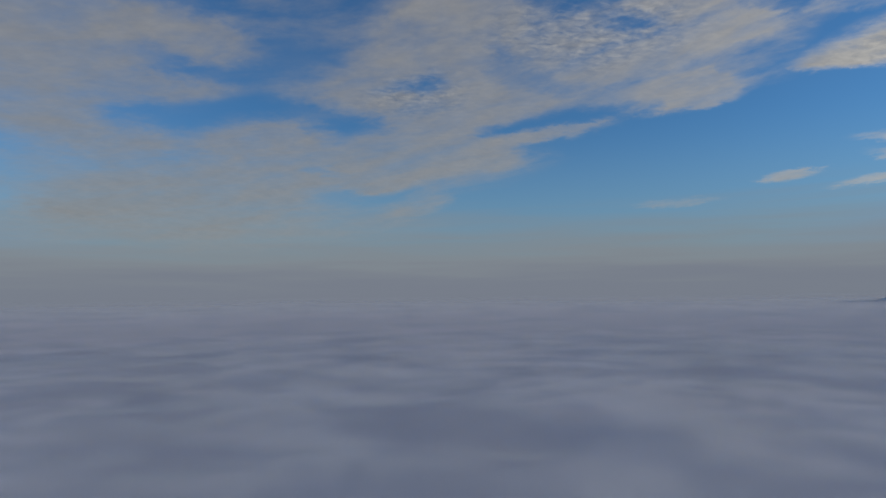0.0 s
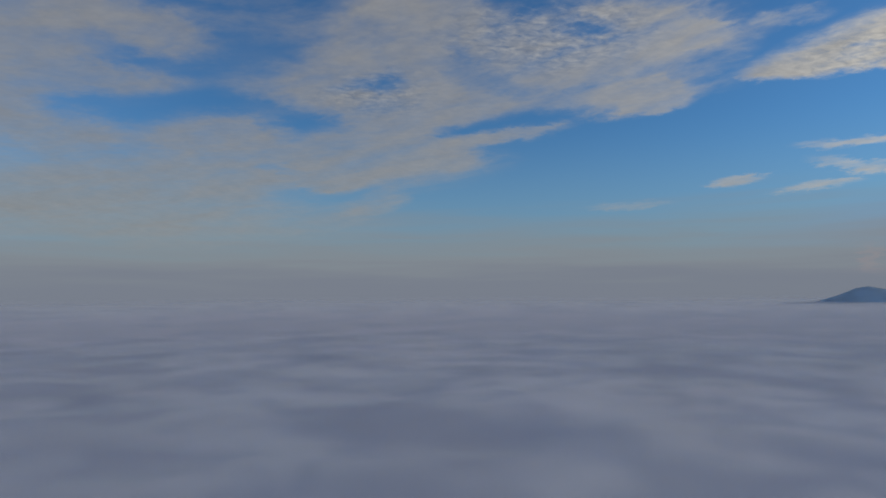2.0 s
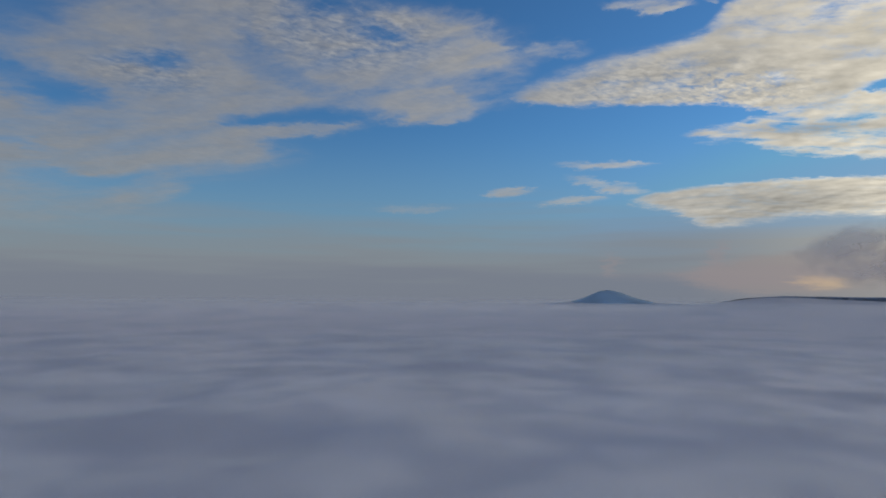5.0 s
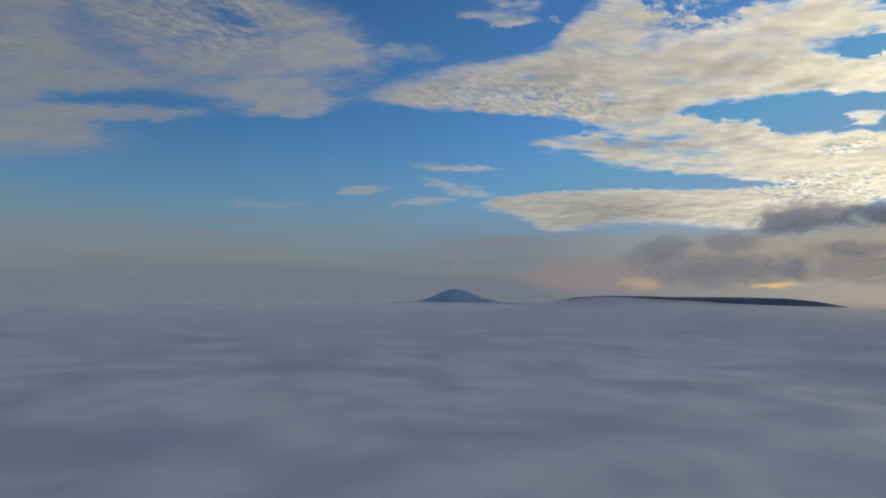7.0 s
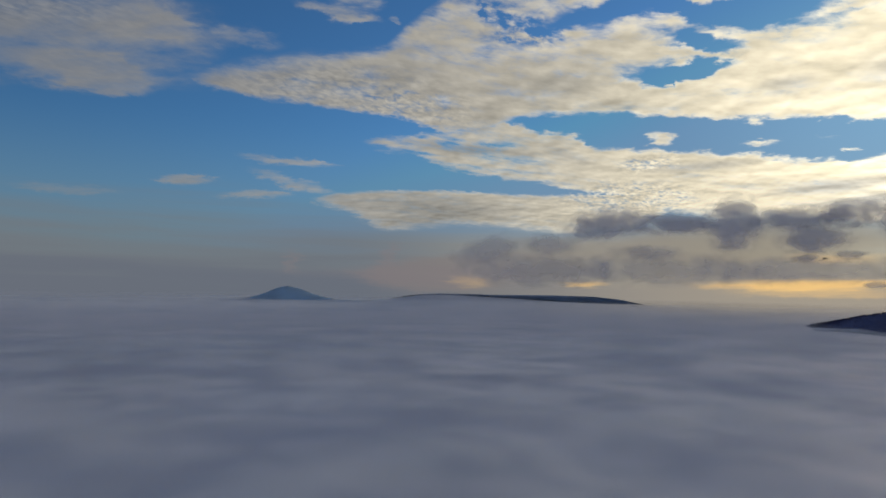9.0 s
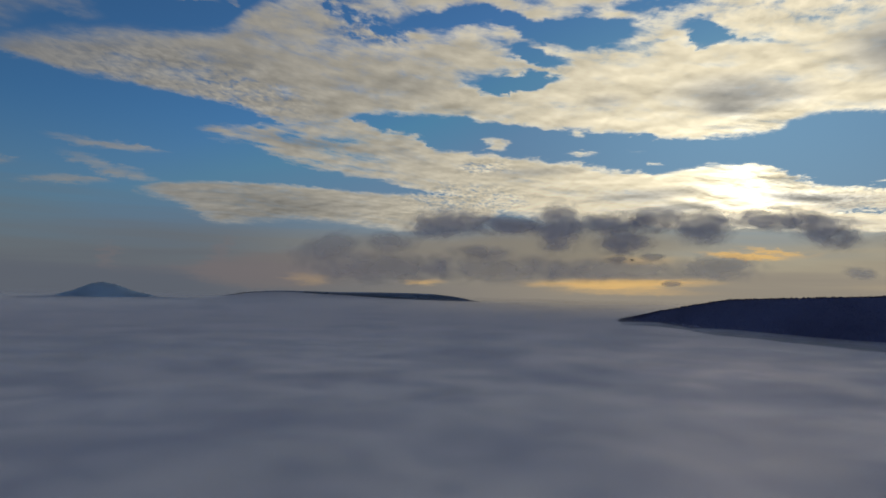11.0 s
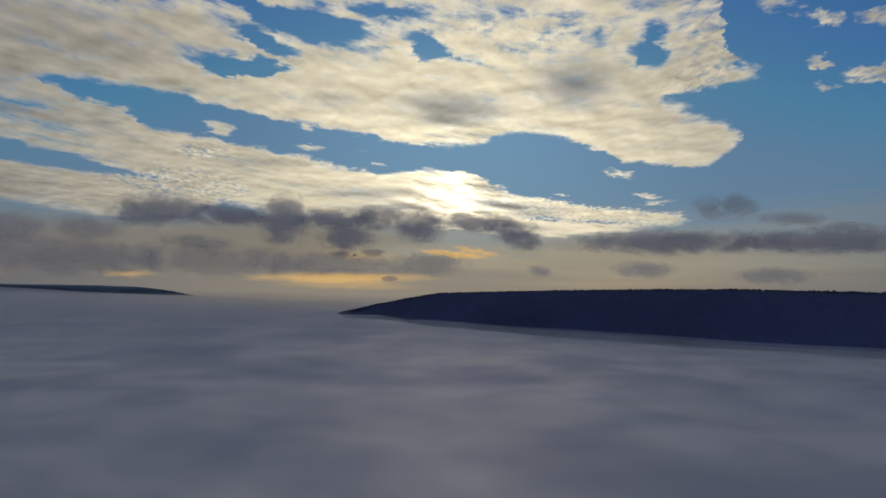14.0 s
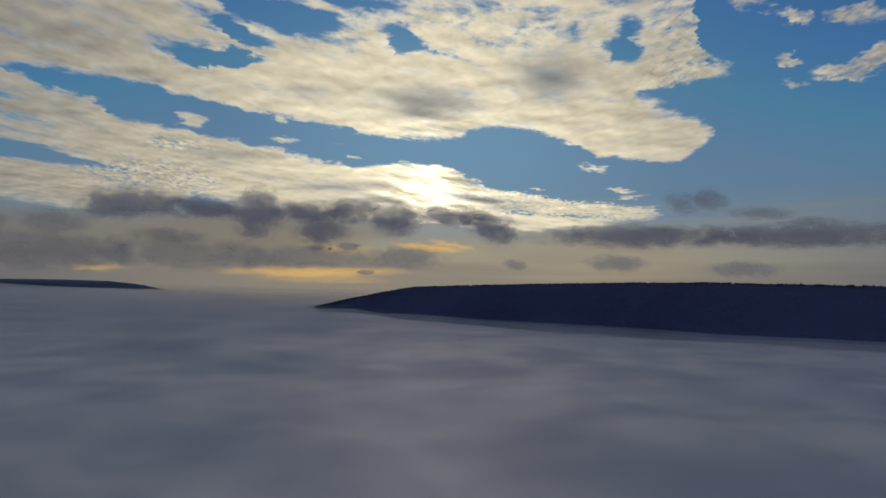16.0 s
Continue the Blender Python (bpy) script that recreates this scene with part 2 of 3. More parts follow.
# the western end of the lower sheet comes apart into streaks
parted = w.math("MULTIPLY", w.step(az, 50.0, 72.0, 1.0, 0.0), w.step(el, 15.5, 13.5))
parted = w.math("MULTIPLY", w.math("MULTIPLY", parted, w.step(el, 8.9, 10.0)), w.step(az, 36.0, 44.0))
for low, top, soft_low, soft_top in ((UPPER_LOW, UPPER_TOP, 0.5, 1.3), (COLUMN_LOW, COLUMN_TOP, 0.5, 1.3), (LOWER_LOW, LOWER_TOP, 0.8, 0.45),
                                     (LOBE_LOW, LOBE_TOP, 0.8, 0.4)):
    cover = w.math("MAXIMUM", cover, w.math("MULTIPLY", sheet(low, top, soft_low, soft_top), 1.06))
cover = w.math("MULTIPLY_ADD", parted, -0.34, cover)
holes = banks(MORE_GAPS, banks(GAPS, 0.0, 1.65, 1.6, 0.0), 1.5, 1.5, 0.0)
cover = w.math("SUBTRACT", cover, w.math("MINIMUM", holes, 1.3))
# the upper sheet frays overhead
cover = w.math("SUBTRACT", cover, w.math("MULTIPLY", w.step(el, 18.0, 25.0, 0.0, 0.3), w.step(az, 35.0, 55.0)))
cover = w.math("ADD", cover, banks(PUFFS, 0.0, 1.3, 1.5, 0.0))
# beyond what is seen the broken layer goes on
beyond = w.math("MULTIPLY", w.step(el, 26.0, 34.0), w.step(w.noise(deck, 1.1, 3.0), 0.36, 0.56))
cover = w.math("ADD", cover, beyond)
rippled = w.math("MINIMUM", banks(RIPPLED, 0.1), 1.0)
shade = w.math("MINIMUM", banks(THICK, 0.0, 1.4, 1.6, 0.0, True), 1.0)
# angle from the sun, in degrees
to_sun = w.vec("DOT_PRODUCT", sky_dir, tuple(heading(SUN_AZ, SUN_EL)))
off = w.math("MULTIPLY", w.math("ARCCOSINE", w.math("MINIMUM", to_sun, 1.0)), 57.2958)
crisp = w.step(off, 25.0, 75.0, 1.0, 0.22)
# fibres drawn out along the wind, and small cells
STREAM = [(-60.0, -10.0), (-10.0, -3.0), (30.0, 4.0), (48.0, 4.4), (75.0, 1.2), (102.0, -2.6), (112.0, -2.8), (135.0, -1.0)]
stream = w.math("MULTIPLY", w.math("LOGARITHM", w.math("ADD", w.math("MAXIMUM", w.math("SUBTRACT", el, rim(STREAM)), -3.0), 8.0), math.e), 14.0)


def drawn(shift, scale, detail):
    return w.math("SUBTRACT", w.noise(w.xyz(w.math("MULTIPLY", az, 0.13), stream, shift), scale, detail, 0.6, 0.25), 0.5)


fibre = drawn(0.0, 1.0, 6.0)
thread = drawn(11.0, 2.3, 5.0)
grain = w.math("SUBTRACT", w.noise(deck, 9.0, 5.0, 0.55, 0.2), 0.5)
cells = w.math("SUBTRACT", w.noise(w.vec("MULTIPLY", deck, (1.0, 1.4, 1.0)), 26.0, 3.0, 0.55, 0.5), 0.5)
stir = w.math("MULTIPLY_ADD", w.math("MULTIPLY", grain, crisp), 0.9, w.math("MULTIPLY", fibre, w.step(off, 30.0, 85.0, 1.7, 1.2)))
stir = w.math("MULTIPLY_ADD", w.math("MULTIPLY", cells, rippled), w.math("MULTIPLY_ADD", crisp, 1.4, 0.7), stir)
stir = w.math("MULTIPLY_ADD", thread, w.math("MULTIPLY_ADD", parted, 2.0, w.math("MULTIPLY", crisp, w.step(el, 16.0, 23.0, 0.7, 1.9))), stir)
dens = w.math("MULTIPLY_ADD", stir, w.step(cover, 0.05, 0.45), w.math("MULTIPLY_ADD", rippled, -0.14, cover))
alpha = w.math("MULTIPLY", w.step(dens, w.step(off, 20.0, 80.0, 0.10, 0.0), w.step(off, 20.0, 80.0, 1.05, 1.3)), w.step(off, 40.0, 85.0, 0.97, 0.84))
body = w.math("MULTIPLY_ADD", drawn(3.1, 0.8, 5.0), 2.4, cover)
thick = w.step(body, 0.7, 1.5)
lumps = w.math("SUBTRACT", w.noise(w.vec("ADD", deck, (0.05, 0.004, 0.0)), 7.0, 2.5, 0.5, 0.2), w.noise(deck, 7.0, 2.5, 0.5, 0.2))

# clouds glow ever more towards the sun

def glow(width):
    return w.math("EXPONENT", w.math("DIVIDE", w.math("MULTIPLY", off, -1.0), width))


shine = w.math("ADD", 0.23, w.math("ADD", w.math("MULTIPLY", glow(22.0), 1.95), w.math("MULTIPLY", glow(1.5), 2.2)))
# unseen clouds overhead are brightened to add light on the fog
shine = w.math("MULTIPLY", shine, w.step(el, 28.0, 60.0, 1.0, 1.6))
shine = w.math("MULTIPLY", shine, w.math("MULTIPLY_ADD", w.math("MULTIPLY", lumps, crisp), -0.9, 1.0))
shine = w.math("MULTIPLY", shine, w.math("MULTIPLY_ADD", w.math("MULTIPLY", cells, rippled), 1.7, 1.0))
shine = w.math("MULTIPLY", shine, w.math("MULTIPLY_ADD", w.math("MULTIPLY", thick, crisp), -0.20, 1.04))
shine = w.math("MULTIPLY", shine, w.math("MULTIPLY_ADD", shade, w.step(off, 4.0, 7.0, -0.85, -0.68), 1.0))
# thin rims let more of the low sun through, and its disc lights up every thread before it
shine = w.math("MULTIPLY", shine, w.math("MULTIPLY_ADD", w.math("MULTIPLY", w.step(dens, 0.3, 1.1, 1.0, 0.0), crisp), 0.38, 0.94))
near_sun = w.step(off, 2.5, 8.0, 4.0, 0.45)
shine = w.math("MULTIPLY", shine, w.math("MAXIMUM", w.math("MULTIPLY_ADD", w.math("MULTIPLY", thread, near_sun), crisp, 1.0), 0.3))
warm = w.mix(w.step(off, 2.0, 80.0), rgb(1.0, 0.88, 0.62), rgb(0.985, 0.97, 0.945))
warm = w.mix(w.math("MULTIPLY", shade, 0.7), warm, rgb(0.95, 0.95, 0.92))
cloud = w.vec("MULTIPLY", warm, w.xyz(shine, shine, shine))

# clear sky, and the haze that lies on the horizon
nishita = w.add("ShaderNodeTexSky")
nishita.sky_type, nishita.sun_disc = "NISHITA", False
nishita.sun_elevation, nishita.sun_rotation = radians(SUN_EL), radians(SUN_AZ)
nishita.altitude, nishita.air_density, nishita.dust_density, nishita.ozone_density = 300, 1.0, 0.3, 3.0
clear = nishita.outputs[0]
clear = w.mix(1.0, clear, rgb(0.058, 0.093, 0.122), "MULTIPLY")
gain = w.math("MULTIPLY_ADD", glow(40.0), 0.3, 0.95)
clear = w.vec("MULTIPLY", clear, w.xyz(gain, gain, gain))
clear = w.vec("MINIMUM", clear, w.mix(w.step(off, 2.0, 24.0), rgb(0.25, 0.48, 0.72), rgb(0.165, 0.328, 0.545)))
sunside = w.step(off, 12.0, 52.0, 1.0, 0.0)
streak = w.math("SUBTRACT", w.noise(w.xyz(w.math("MULTIPLY", az, 0.05), w.math("MULTIPLY", el, 0.8), 0.0), 1.0, 3.0, 0.5, 0.3), 0.5)
upper = w.mix(sunside, rgb(0.195, 0.218, 0.243), rgb(0.61, 0.53, 0.37))
lower = w.mix(sunside, rgb(0.165, 0.184, 0.226), rgb(0.44, 0.38, 0.30))
tint = w.mix(w.step(w.math("MULTIPLY_ADD", streak, 5.0, el), 0.6, 3.4), lower, upper)
haze = w.step(w.math("MULTIPLY_ADD", streak, 5.0, el), 2.0, 9.0, 0.97, 0.0)
pale = w.mix(sunside, rgb(0.16, 0.25, 0.33), rgb(0.30, 0.42, 0.50))
sky = w.mix(w.step(el, 3.0, 16.0, 0.6, 0.0), clear, pale)
sky = w.mix(haze, sky, tint)
sky = w.mix(alpha, sky, cloud)
# murk under the cloud sheet, and the gilded slots of sky beneath it
murk = w.math("MULTIPLY_ADD", fibre, 0.5, banks(MURK, 0.0, 1.15, 1.4, 0.2))
sky = w.mix(w.step(murk, 0.1, 0.9, 0.0, 0.85), sky, w.mix(sunside, rgb(0.24, 0.22, 0.23), rgb(0.36, 0.32, 0.255)))
gilt = banks(GOLD, 0.0, 1.1, 1.2, 0.1)
sky = w.mix(w.step(gilt, 0.05, 1.0), sky, rgb(1.05, 0.68, 0.27))
# faint turrets in the haze
pink = w.math("MULTIPLY_ADD", w.math("ADD", grain, fibre), 0.35, banks(TURRETS, 0.0, 1.1, 1.3, 0.0))
sky = w.mix(w.step(pink, 0.05, 1.0, 0.0, 0.42), sky, rgb(0.26, 0.228, 0.238))
back = w.add("ShaderNodeBackground", (sky, 1.0)).outputs[0]
w.add("ShaderNodeOutputWorld", (back,))


# ---- materials ----
def material(name):
    m = bpy.data.materials.new(name)
    m.use_nodes = True
    return m, Nodes(m.node_tree)


def far_fade(n, co, near=2900.0, far=5150.0):
    """The fog grows thin and clear towards its far rim."""
    x, y, z = n.split(co)
    ragged = n.math("MULTIPLY_ADD", n.noise(co, 0.0011, 1.0), 700.0, n.vec("LENGTH", n.xyz(x, y, 0.0)))
    return n.step(ragged, near, far)


def fog_material():
    """Vapour: half scattered evenly, half thrown on, away from the light."""
    m, n = material("fog")
    co = n.add("ShaderNodeTexCoord").outputs["Object"]
    x, y, z = n.split(co)
    away = n.vec("LENGTH", n.xyz(x, y, 0.0))
    broad = n.noise(co, 0.0013, 2.0, 0.45)
    # blue-grey noise patches: shading of hollows and thinner fog, put into the colour
    hollow_shade = n.noise(n.vec("ADD", co, (310.0, 120.0, 0.0)), 0.0045, 2.0, 0.45, 0.6)
    puff_shade = n.noise(n.vec("ADD", co, (90.0, 700.0, 0.0)), 0.0115, 2.0, 0.45, 0.6)
    far = n.step(n.math("MULTIPLY_ADD", broad, 1400.0, away), 1500.0, 2900.0)
    tint = n.mix(n.step(broad, 0.3, 0.7), rgb(0.80, 0.80, 0.79), rgb(0.90, 0.87, 0.845))
    tint = n.mix(far, tint, rgb(0.85, 0.82, 0.81))
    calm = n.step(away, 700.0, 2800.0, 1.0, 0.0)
    tint = n.mix(n.math("MULTIPLY", n.step(hollow_shade, 0.42, 0.70, 0.0, 0.8), n.math("MULTIPLY_ADD", calm, 0.5, 0.5)), tint, rgb(0.54, 0.565, 0.64))
    tint = n.mix(n.math("MULTIPLY", n.step(puff_shade, 0.42, 0.70, 0.0, 0.55), calm), tint, rgb(0.54, 0.565, 0.64))
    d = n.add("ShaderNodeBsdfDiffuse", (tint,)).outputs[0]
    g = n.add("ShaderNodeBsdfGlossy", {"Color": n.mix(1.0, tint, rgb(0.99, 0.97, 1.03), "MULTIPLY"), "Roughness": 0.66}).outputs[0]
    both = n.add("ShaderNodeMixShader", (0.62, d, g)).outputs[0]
    n.add("ShaderNodeOutputMaterial", (n.add("ShaderNodeMixShader", (far_fade(n, co), both, n.add("ShaderNodeBsdfTransparent").outputs[0])).outputs[0],))
    return m


def veil_material(scale, lo, hi, most):
    m, n = material("fog_veil")
    co = n.add("ShaderNodeTexCoord").outputs["Object"]
    a = n.noise(co, scale, 2.0, 0.45)
    x, y, z = n.split(co)
    away = n.step(n.vec("LENGTH", n.xyz(x, y, 0.0)), 700.0, 2600.0)
    a = n.math("ADD", n.math("MULTIPLY", a, n.math("SUBTRACT", 1.0, away)), n.math("MULTIPLY", away, 0.55))
    alpha = n.math("MULTIPLY", n.step(a, lo, hi, 0.04, most), n.math("SUBTRACT", 1.0, far_fade(n, co, 2700.0, 4300.0)))
    d = n.add("ShaderNodeBsdfDiffuse", (rgb(0.80, 0.79, 0.79),)).outputs[0]
    t = n.add("ShaderNodeBsdfTranslucent", (rgb(0.80, 0.79, 0.79),)).outputs[0]
    body = n.add("ShaderNodeMixShader", (0.35, d, t)).outputs[0]
    clear = n.add("ShaderNodeBsdfTransparent").outputs[0]
    n.add("ShaderNodeOutputMaterial", (n.add("ShaderNodeMixShader", (alpha, clear, body)).outputs[0],))
    return m


def forest_material(name, low, high):
    m, n = material(name)
    co = n.add("ShaderNodeTexCoord").outputs["Object"]
    c = n.mix(n.step(n.noise(co, 0.02, 5.0, 0.6), 0.3, 0.7), low, high)
    d = n.add("ShaderNodeBsdfDiffuse", (c, 0.6)).outputs[0]
    n.add("ShaderNodeOutputMaterial", (d,))
    return m


def cloud_material(name, tint, ragged, full):
    """Soft rims: the cloud thins out towards the edge of its own body."""
    m, n = material(name)
    co = n.add("ShaderNodeTexCoord").outputs["Object"]
    x, y, z = n.split(co)
    rim_off = n.vec("LENGTH", n.xyz(x, 0.0, z))
    spot = n.vec("MULTIPLY", n.add("ShaderNodeNewGeometry").outputs["Position"], (1.0, 1.0, 1.5))
    lump = n.math("SUBTRACT", n.noise(spot, 0.008, 3.0, 0.5, 0.3), 0.5)
    body = n.math("SUBTRACT", n.math("MULTIPLY_ADD", lump, ragged, 0.75), rim_off)
    alpha = n.math("MULTIPLY", n.step(body, -0.3, 0.55, 0.0, full), n.step(rim_off, 0.5, 1.0, 1.0, 0.0))
    # near and far side together make up this density
    alpha = n.math("SUBTRACT", 1.0, n.math("SQRT", n.math("SUBTRACT", 1.0, alpha)))
    d = n.add("ShaderNodeBsdfDiffuse", (tint,)).outputs[0]
    t = n.add("ShaderNodeBsdfTranslucent", (tint,)).outputs[0]
    both = n.add("ShaderNodeMixShader", (0.3, d, t)).outputs[0]
    clear = n.add("ShaderNodeBsdfTransparent").outputs[0]
    n.add("ShaderNodeOutputMaterial", (n.add("ShaderNodeMixShader", (alpha, clear, both)).outputs[0],))
    return m


# ---- fog sea ----
def grid_mesh(name, pts, nu, nv, mat, loop_u=False):
    """A smooth sheet from nu rows of nv points."""
    me = bpy.data.meshes.new(name)
    faces = []
    for i in range(nu if loop_u else nu - 1):
        k = (i + 1) % nu
        for j in range(nv - 1):
            faces.append((i * nv + j, k * nv + j, k * nv + j + 1, i * nv + j + 1))
    me.from_pydata(pts, [], faces)
    me.polygons.foreach_set("use_smooth", [True] * len(faces))
    me.materials.append(mat)
    return me


def smooth(v, a, b):
    v = min(1.0, max(0.0, (v - a) / (b - a)))
    return v * v * (3 - 2 * v)


def fog_top(x, y):
    """Height of the fog: level near by, banked up far off, with slow swells."""
    r = math.hypot(x, y)
    swell = noise.fractal(Vector((x * 0.0012, y * 0.0012, 0.3)), 1.0, 2.0, 1) * 5.0
    bend = 60.0 * noise.noise(Vector((x * 0.003, y * 0.003, 8.0)))
    roll = noise.fractal(Vector(((x + bend) * 0.0042, (y - bend) * 0.0055, 4.0)), 1.0, 2.0, 2) * 6.5
    # thicker banks lie before the distant ridge and the near one's tip
    bank = 0.0 if not 1500 < r < 4400 else sum(rise * math.exp(-((x - d * math.sin(radians(a))) ** 2 + (y - d * math.cos(radians(a))) ** 2) / wide ** 2)
               for a, d, rise, wide in ((82.5, 2350, 14, 220), (51.0, 3500, 58, 330), (58.5, 3500, 41, 330), (66.5, 3500, 25, 330)))
    return bank + 95.0 * smooth(r, 2400, 4950) + swell * (1 - 0.8 * smooth(r, 1500, 4000)) + roll * (1 - 0.95 * smooth(r, 1200, 3600))


FOG_A, FOG_R = 540, 190
fog_points = []
for i in range(FOG_A):
    for j in range(FOG_R):
        r = 15 * (4960 / 15) ** (j / (FOG_R - 1))
        fx, fy = r * math.sin(2 * math.pi * i / FOG_A), r * math.cos(2 * math.pi * i / FOG_A)
        fog_points.append((fx, fy, fog_top(fx, fy)))


def fog_sheet(name, rise, mat):
    return new(name, grid_mesh(name, [(x, y, z + rise) for x, y, z in fog_points], FOG_A, FOG_R, mat, True))


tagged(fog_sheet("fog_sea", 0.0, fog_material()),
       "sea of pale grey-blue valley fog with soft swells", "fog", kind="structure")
for rise, scale, lo, hi, most in ((5.0, 0.006, 0.30, 0.80, 0.26), (11.0, 0.0045, 0.32, 0.82, 0.22), (18.0, 0.003, 0.35, 0.85, 0.20)):
    tagged(fog_sheet("fog_veil", rise, veil_material(scale, lo, hi, most)),
           "thin drifting veil of mist over the fog", "mist", kind="stuff")


# ---- wooded ridges ----
def ridge(name, stations, depth_front, depth_back, cols, rows, rough, mat):
    """stations: heading, distance of the foot, heights of foot and crest. A long hill with gullies."""
    az = [s[0] for s in stations]
    pts = []
    for i in range(cols):
        a = az[0] + (az[-1] - az[0]) * i / (cols - 1)
        dist, foot, crest = (float(np.interp(a, az, [s[k] for s in stations])) for k in (1, 2, 3))
        out = heading(a, 0)
        for j in range(rows):
            v = j / (rows - 1) * 2 - 1
            away = dist + depth_front * (v + 1) if v < 0 else dist + depth_front + depth_back * v
            h = math.cos(v * math.pi / 2) ** 0.85 if abs(v) < 1 else 0.0
            x, y = out.x * away, out.y * away
            n = noise.fractal(Vector((x * 0.004, y * 0.004, 1.7)), 1.0, 2.0, 4)
            pts.append((x + n * rough * 4, y + n * rough * 4, foot + (crest - foot) * h + n * rough * (1 - h * 0.8)))
    return new(name, grid_mesh(name, pts, cols, rows, mat))


def crowns(name, ground, count, size, mat):
    """A canopy of separate rounded crowns over a hillside."""
    src = ground.data
    ico = bmesh.new()
    bmesh.ops.create_icosphere(ico, subdivisions=1, radius=1.0)
    base = np.array([v.co[:] for v in ico.verts])
    tri = np.array([[v.index for v in f.verts] for f in ico.faces])
    ico.free()
    rng = np.random.default_rng(5)
    co = np.empty(len(src.vertices) * 3)
    src.vertices.foreach_get("co", co)
    co = co.reshape(-1, 3)
    quads = np.empty(len(src.polygons) * 4, dtype=int)
    src.polygons.foreach_get("vertices", quads)
    quads = quads.reshape(-1, 4)
    pick = quads[rng.integers(0, len(quads), count)]
    u, v = rng.random((2, count, 1))
    at = (co[pick[:, 0]] * (1 - u) + co[pick[:, 1]] * u) * (1 - v) + (co[pick[:, 3]] * (1 - u) + co[pick[:, 2]] * u) * v
    r = size * rng.uniform(0.6, 1.25, (count, 1, 1))
    squash = np.stack([np.ones(count), np.ones(count), rng.uniform(0.9, 1.7, count)], 1)[:, None, :]
    verts = at[:, None, :] + base[None] * r * squash * rng.uniform(0.75, 1.2, (count, len(base), 1))
    faces = tri[None] + (np.arange(count) * len(base))[:, None, None]
    me = bpy.data.meshes.new(name)
    me.from_pydata(verts.reshape(-1, 3).tolist(), [], faces.reshape(-1, 3).tolist())
    me.materials.append(mat)
    return new(name, me)


# dark near woods, with the blue of the haze mixed into their colour
woods = forest_material("dark_woods_hazed", rgb(0.050, 0.046, 0.085), rgb(0.060, 0.056, 0.095))
# paler and bluer than the near woods: distance haze put into the colour
far_woods_hazed = forest_material("far_woods_hazed", rgb(0.07, 0.11, 0.17), rgb(0.09, 0.13, 0.19))
NEAR = [(80, 2700, -25, -20), (83, 2600, -25, 12), (86, 2450, -25, 55), (88.5, 2300, -25, 84), (91.7, 2120, -25, 111),
        (98, 1900, -25, 124), (105, 1780, -25, 133), (112, 1700, -25, 140), (118, 1680, -25, 143), (129, 1640, -25, 140),
        (140, 1640, -25, 130), (155, 1700, -25, 60), (165, 1800, -25, -20)]
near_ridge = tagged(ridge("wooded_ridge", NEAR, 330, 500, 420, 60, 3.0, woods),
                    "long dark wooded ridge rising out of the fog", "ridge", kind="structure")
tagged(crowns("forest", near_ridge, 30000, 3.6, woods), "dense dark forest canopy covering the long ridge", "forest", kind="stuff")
PEAK = [(32.5, 3900, 50, 50), (34.7, 3900, 50, 58), (36.2, 3900, 50, 92), (37.5, 3900, 50, 133), (38.3, 3900, 50, 142), (39.3, 3900, 50, 127),
        (40.6, 3900, 50, 92), (42.5, 3900, 50, 60), (46, 3900, 50, 50)]
tagged(ridge("distant_hill", PEAK, 160, 200, 120, 24, 1.5, far_woods_hazed), "blue-grey cone-shaped hill standing in distant fog", "hill", kind="structure")
LONG = [(47.5, 4300, 62, 70), (50, 4300, 62, 100), (52, 4300, 62, 110), (55, 4300, 62, 109), (60, 4250, 62, 104), (64, 4200, 62, 99), (67, 4150, 62, 92),
        (68.6, 4100, 62, 86), (69.3, 4100, 62, 74), (70.2, 4100, 62, 62)]
tagged(ridge("distant_ridge", LONG, 100, 160, 200, 20, 1.0, far_woods_hazed), "low dark blue ridge lying along distant fog", "ridge", kind="structure")
BEHIND = [(54, 4560, 70, 70), (57, 4560, 70, 106), (60, 4560, 70, 109), (63, 4560, 70, 110), (66, 4560, 70, 106), (68, 4560, 70, 90), (69, 4560, 70, 70)]
tagged(ridge("distant_ridge", BEHIND, 60, 120, 120, 16, 1.0, far_woods_hazed), "faint grey-blue ridge behind another in haze", "ridge", kind="structure")


# shared by the hills' stand-in haze sheets and the pale foot mist
def haze_mist_material(strength, tint):
    m, n = material("hill_haze_mist")
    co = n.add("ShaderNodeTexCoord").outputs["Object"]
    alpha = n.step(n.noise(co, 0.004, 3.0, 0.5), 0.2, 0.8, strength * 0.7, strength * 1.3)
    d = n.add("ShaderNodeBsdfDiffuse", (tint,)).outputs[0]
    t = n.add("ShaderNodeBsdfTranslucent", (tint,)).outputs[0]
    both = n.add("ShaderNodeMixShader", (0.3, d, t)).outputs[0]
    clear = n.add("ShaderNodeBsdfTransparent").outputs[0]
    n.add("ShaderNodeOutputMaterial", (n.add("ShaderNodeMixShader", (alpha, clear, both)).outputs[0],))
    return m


def haze_before(stations, front, back, cols, strength, gap, lift=0.0, tint=rgb(0.58, 0.68, 0.88)):
    """A see-through blue copy of a hill's near side, standing in for distance haze."""
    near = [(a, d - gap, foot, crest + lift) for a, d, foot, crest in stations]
    tagged(ridge("hill_haze_mist", near, front, back, cols, 30, 1.0, haze_mist_material(strength, tint)), "thin blue sheet standing in for haze before a wooded slope", "mist", kind="stuff")


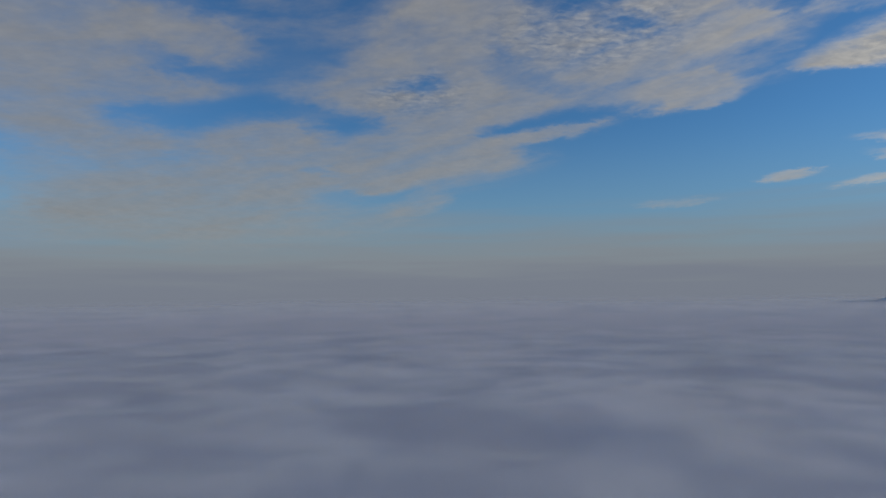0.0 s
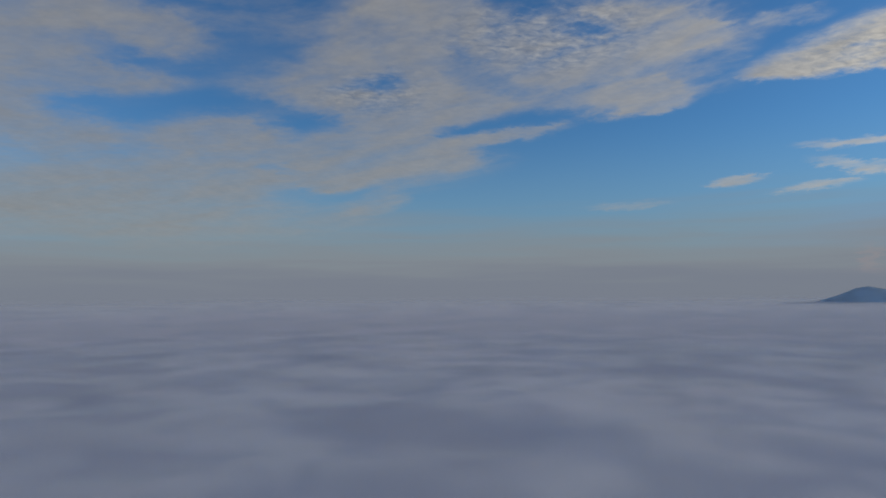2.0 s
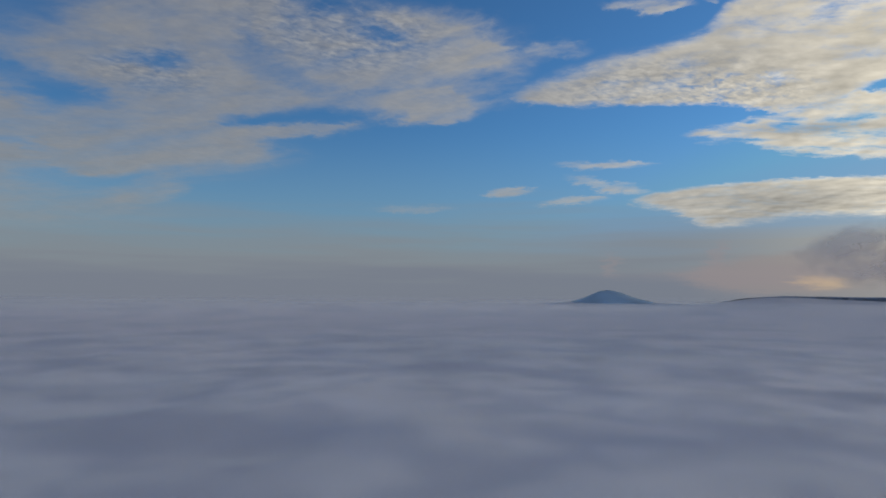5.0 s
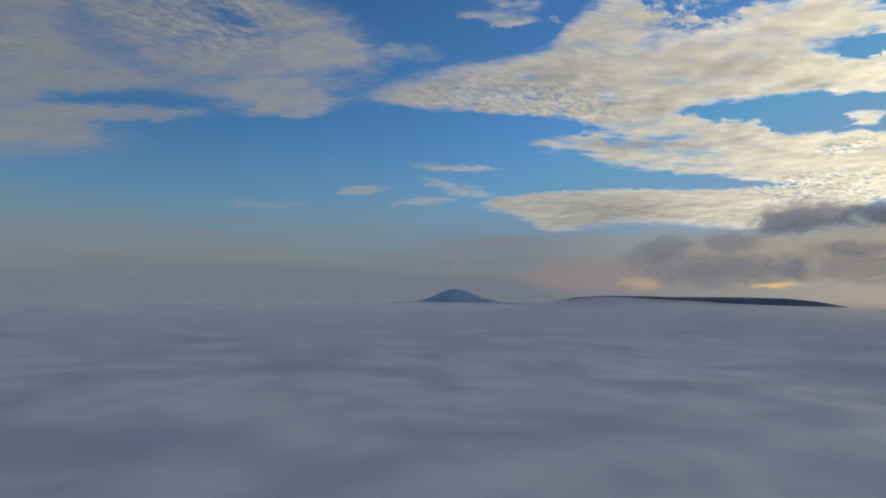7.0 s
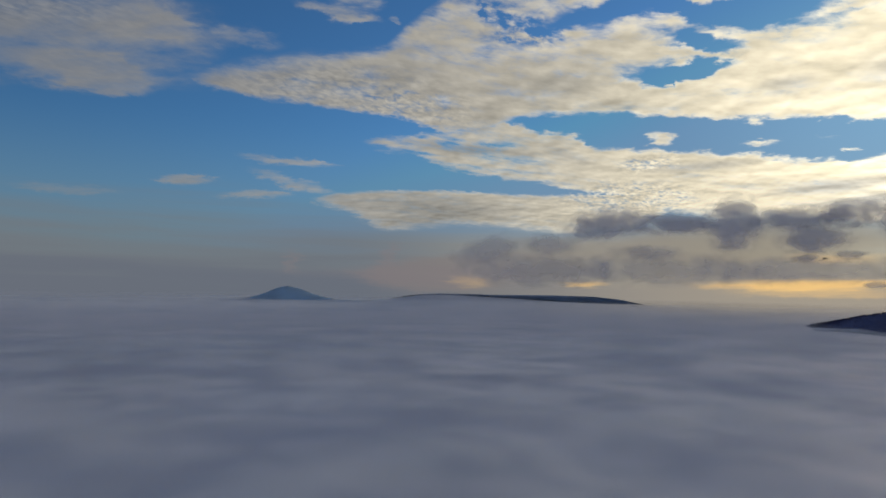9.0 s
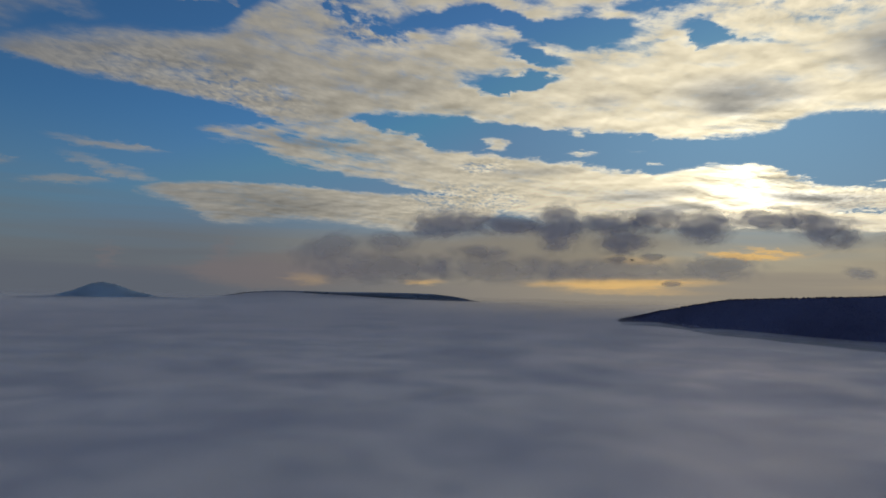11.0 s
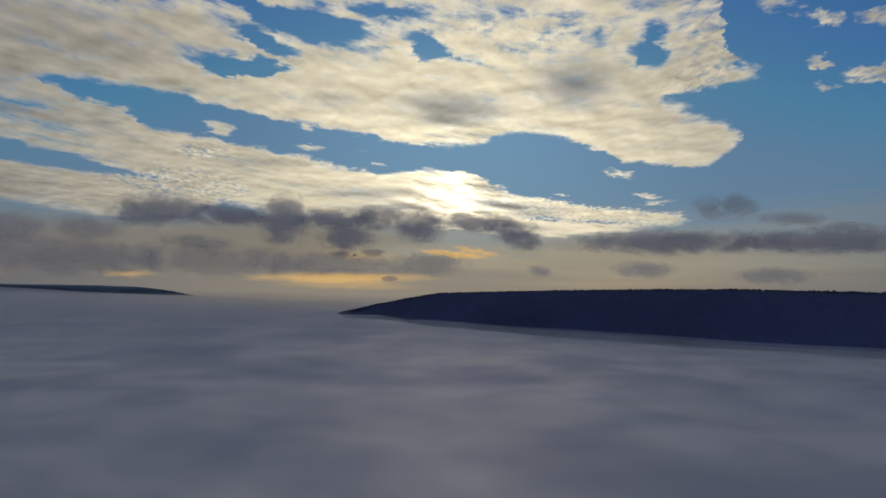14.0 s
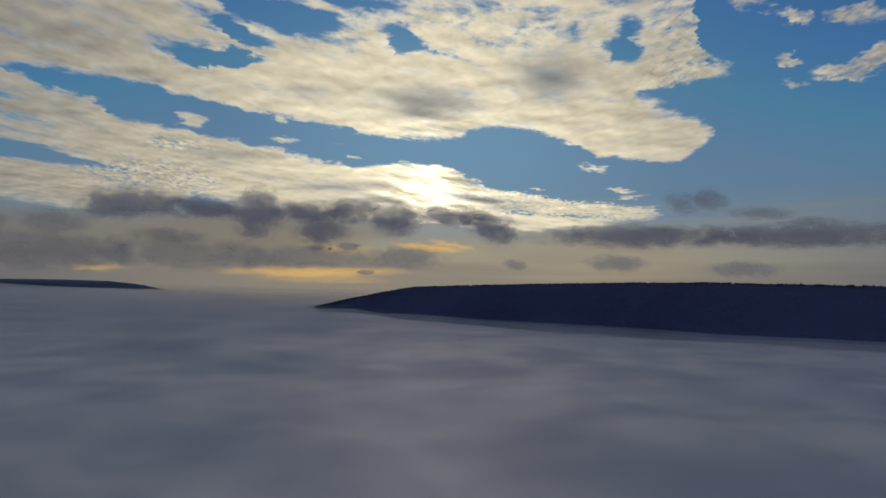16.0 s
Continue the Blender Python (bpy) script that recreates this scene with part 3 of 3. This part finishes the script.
haze_before(NEAR, 330, 300, 420, 0.21, 25, 0.0, rgb(0.42, 0.50, 0.95))
# pale mist along the foot of the near ridge, lapping over its tip
FOOT = [(a, d - 40, -14, 17 + 5 * math.sin(a * 0.9)) for a, d, _, _ in NEAR[1:]]
tagged(ridge("foot_mist", FOOT, 90, 110, 300, 16, 2.5, haze_mist_material(0.5, rgb(0.80, 0.79, 0.82))),
       "pale mist lapping at the foot of the dark ridge", "mist", kind="stuff")
haze_before(PEAK, 160, 100, 80, 0.72, 25, 0.0, rgb(0.55, 0.72, 0.88))
haze_before(LONG, 100, 100, 120, 0.32, 15, 0.0)
haze_before(BEHIND, 60, 60, 80, 0.72, 15, 0.0)


# ---- low clouds ----
grey_cloud = cloud_material("grey_cloud", rgb(0.63, 0.60, 0.65), 1.5, 0.92)
soft_cloud = cloud_material("soft_cloud", rgb(0.66, 0.63, 0.68), 1.3, 0.58)
thin_cloud = cloud_material("thin_cloud", rgb(0.74, 0.72, 0.74), 1.8, 0.65)


def low_cloud(az, el, half_wide, half_high, slope=0.0, mat=grey_cloud, label="dark grey low cumulus cloud with ragged soft rims", far=4400.0):
    """A lumpy flattened body of vapour, all sizes in degrees as seen from the hovering point."""
    me = bpy.data.meshes.new("cloud")
    bm = bmesh.new()
    bmesh.ops.create_icosphere(bm, subdivisions=4, radius=1.0)
    seed = Vector((az * 0.7, el * 1.3, half_wide))
    for v in bm.verts:
        v.co *= 1.08 + 0.14 * noise.fractal(v.co * 1.6 + seed, 0.9, 2.0, 3)
    for f in bm.faces:
        f.smooth = True
    bm.to_mesh(me)
    bm.free()
    me.materials.append(mat)
    ob = new("cloud", me)
    k = far * math.tan(radians(1))
    ob.matrix_world = (Matrix.Translation(heading(az, el) * far + Vector((0, 0, HEIGHT))) @ pose(0, 0, 0, 0, 0, -az) @ pose(0, 0, 0, 0, -slope)
                       @ Matrix.Diagonal((k * half_wide * 1.65, k * half_high * 1.8, k * half_high * 1.45, 1)))
    return tagged(ob, label, "cloud", "low clouds towards the sun")


# heading, height over the horizon, half width, half height, slope (degrees)
HEAPS = [
        (67.2, 6.3, 3.5, 1.27, 8), (72.9, 6.2, 3, 0.88, 0), (77.4, 6, 1.9, 2.13, 0), (82.1, 6.3, 3.1, 1.04, 0),
    (83.1, 4.7, 2.2, 1.09, 0), (86, 6.6, 2.3, 0.98, 0), (89.8, 5.9, 2, 1.41, 0), (94.5, 6.4, 3.1, 0.86, -4),
    (98.6, 5.5, 2.3, 1.33, -18), (56.4, 3.9, 2.8, 1.19, 14), (62, 4.5, 2.2, 0.92, 0), (70.3, 3.8, 2.5, 0.62, 0),
    (61.5, 2.1, 6.1, 1.43, 0), (72, 2.2, 7.4, 1.31, 0), (81.9, 2.2, 6.2, 1.07, 0), (111.8, 4.7, 7.5, 1.04, 0),
    (124.5, 4.6, 7.7, 0.98, 0),
]
SCRAPS = [
    (85.5, 3.4, 1, 0.36, 0), (82.5, 3.2, 0.9, 0.31, 0), (87.1, 1.1, 0.7, 0.23, 0), (90.8, 2.5, 3.1, 1.07, 0),
    (115.5, 7.7, 1.4, 0.92, -8), (117.5, 7.6, 1.2, 0.98, -4), (121.3, 6.5, 2.1, 0.53, -3), (120.1, 1.9, 2.3, 0.66, 0),
    (109.8, 2.3, 2.2, 0.75, 0), (100.8, 2.1, 1, 0.49, -10), (125.1, 5.7, 1.5, 0.38, 0),
]
for row in HEAPS:
    far_off = row[0] < 64 or row[1] < 4
    low_cloud(*row, soft_cloud if far_off else grey_cloud, "soft grey bank of low cloud" if far_off else "dark grey low cumulus cloud with ragged soft rims")
for row in SCRAPS:
    low_cloud(*row, thin_cloud, "small thin grey scrap of cloud")
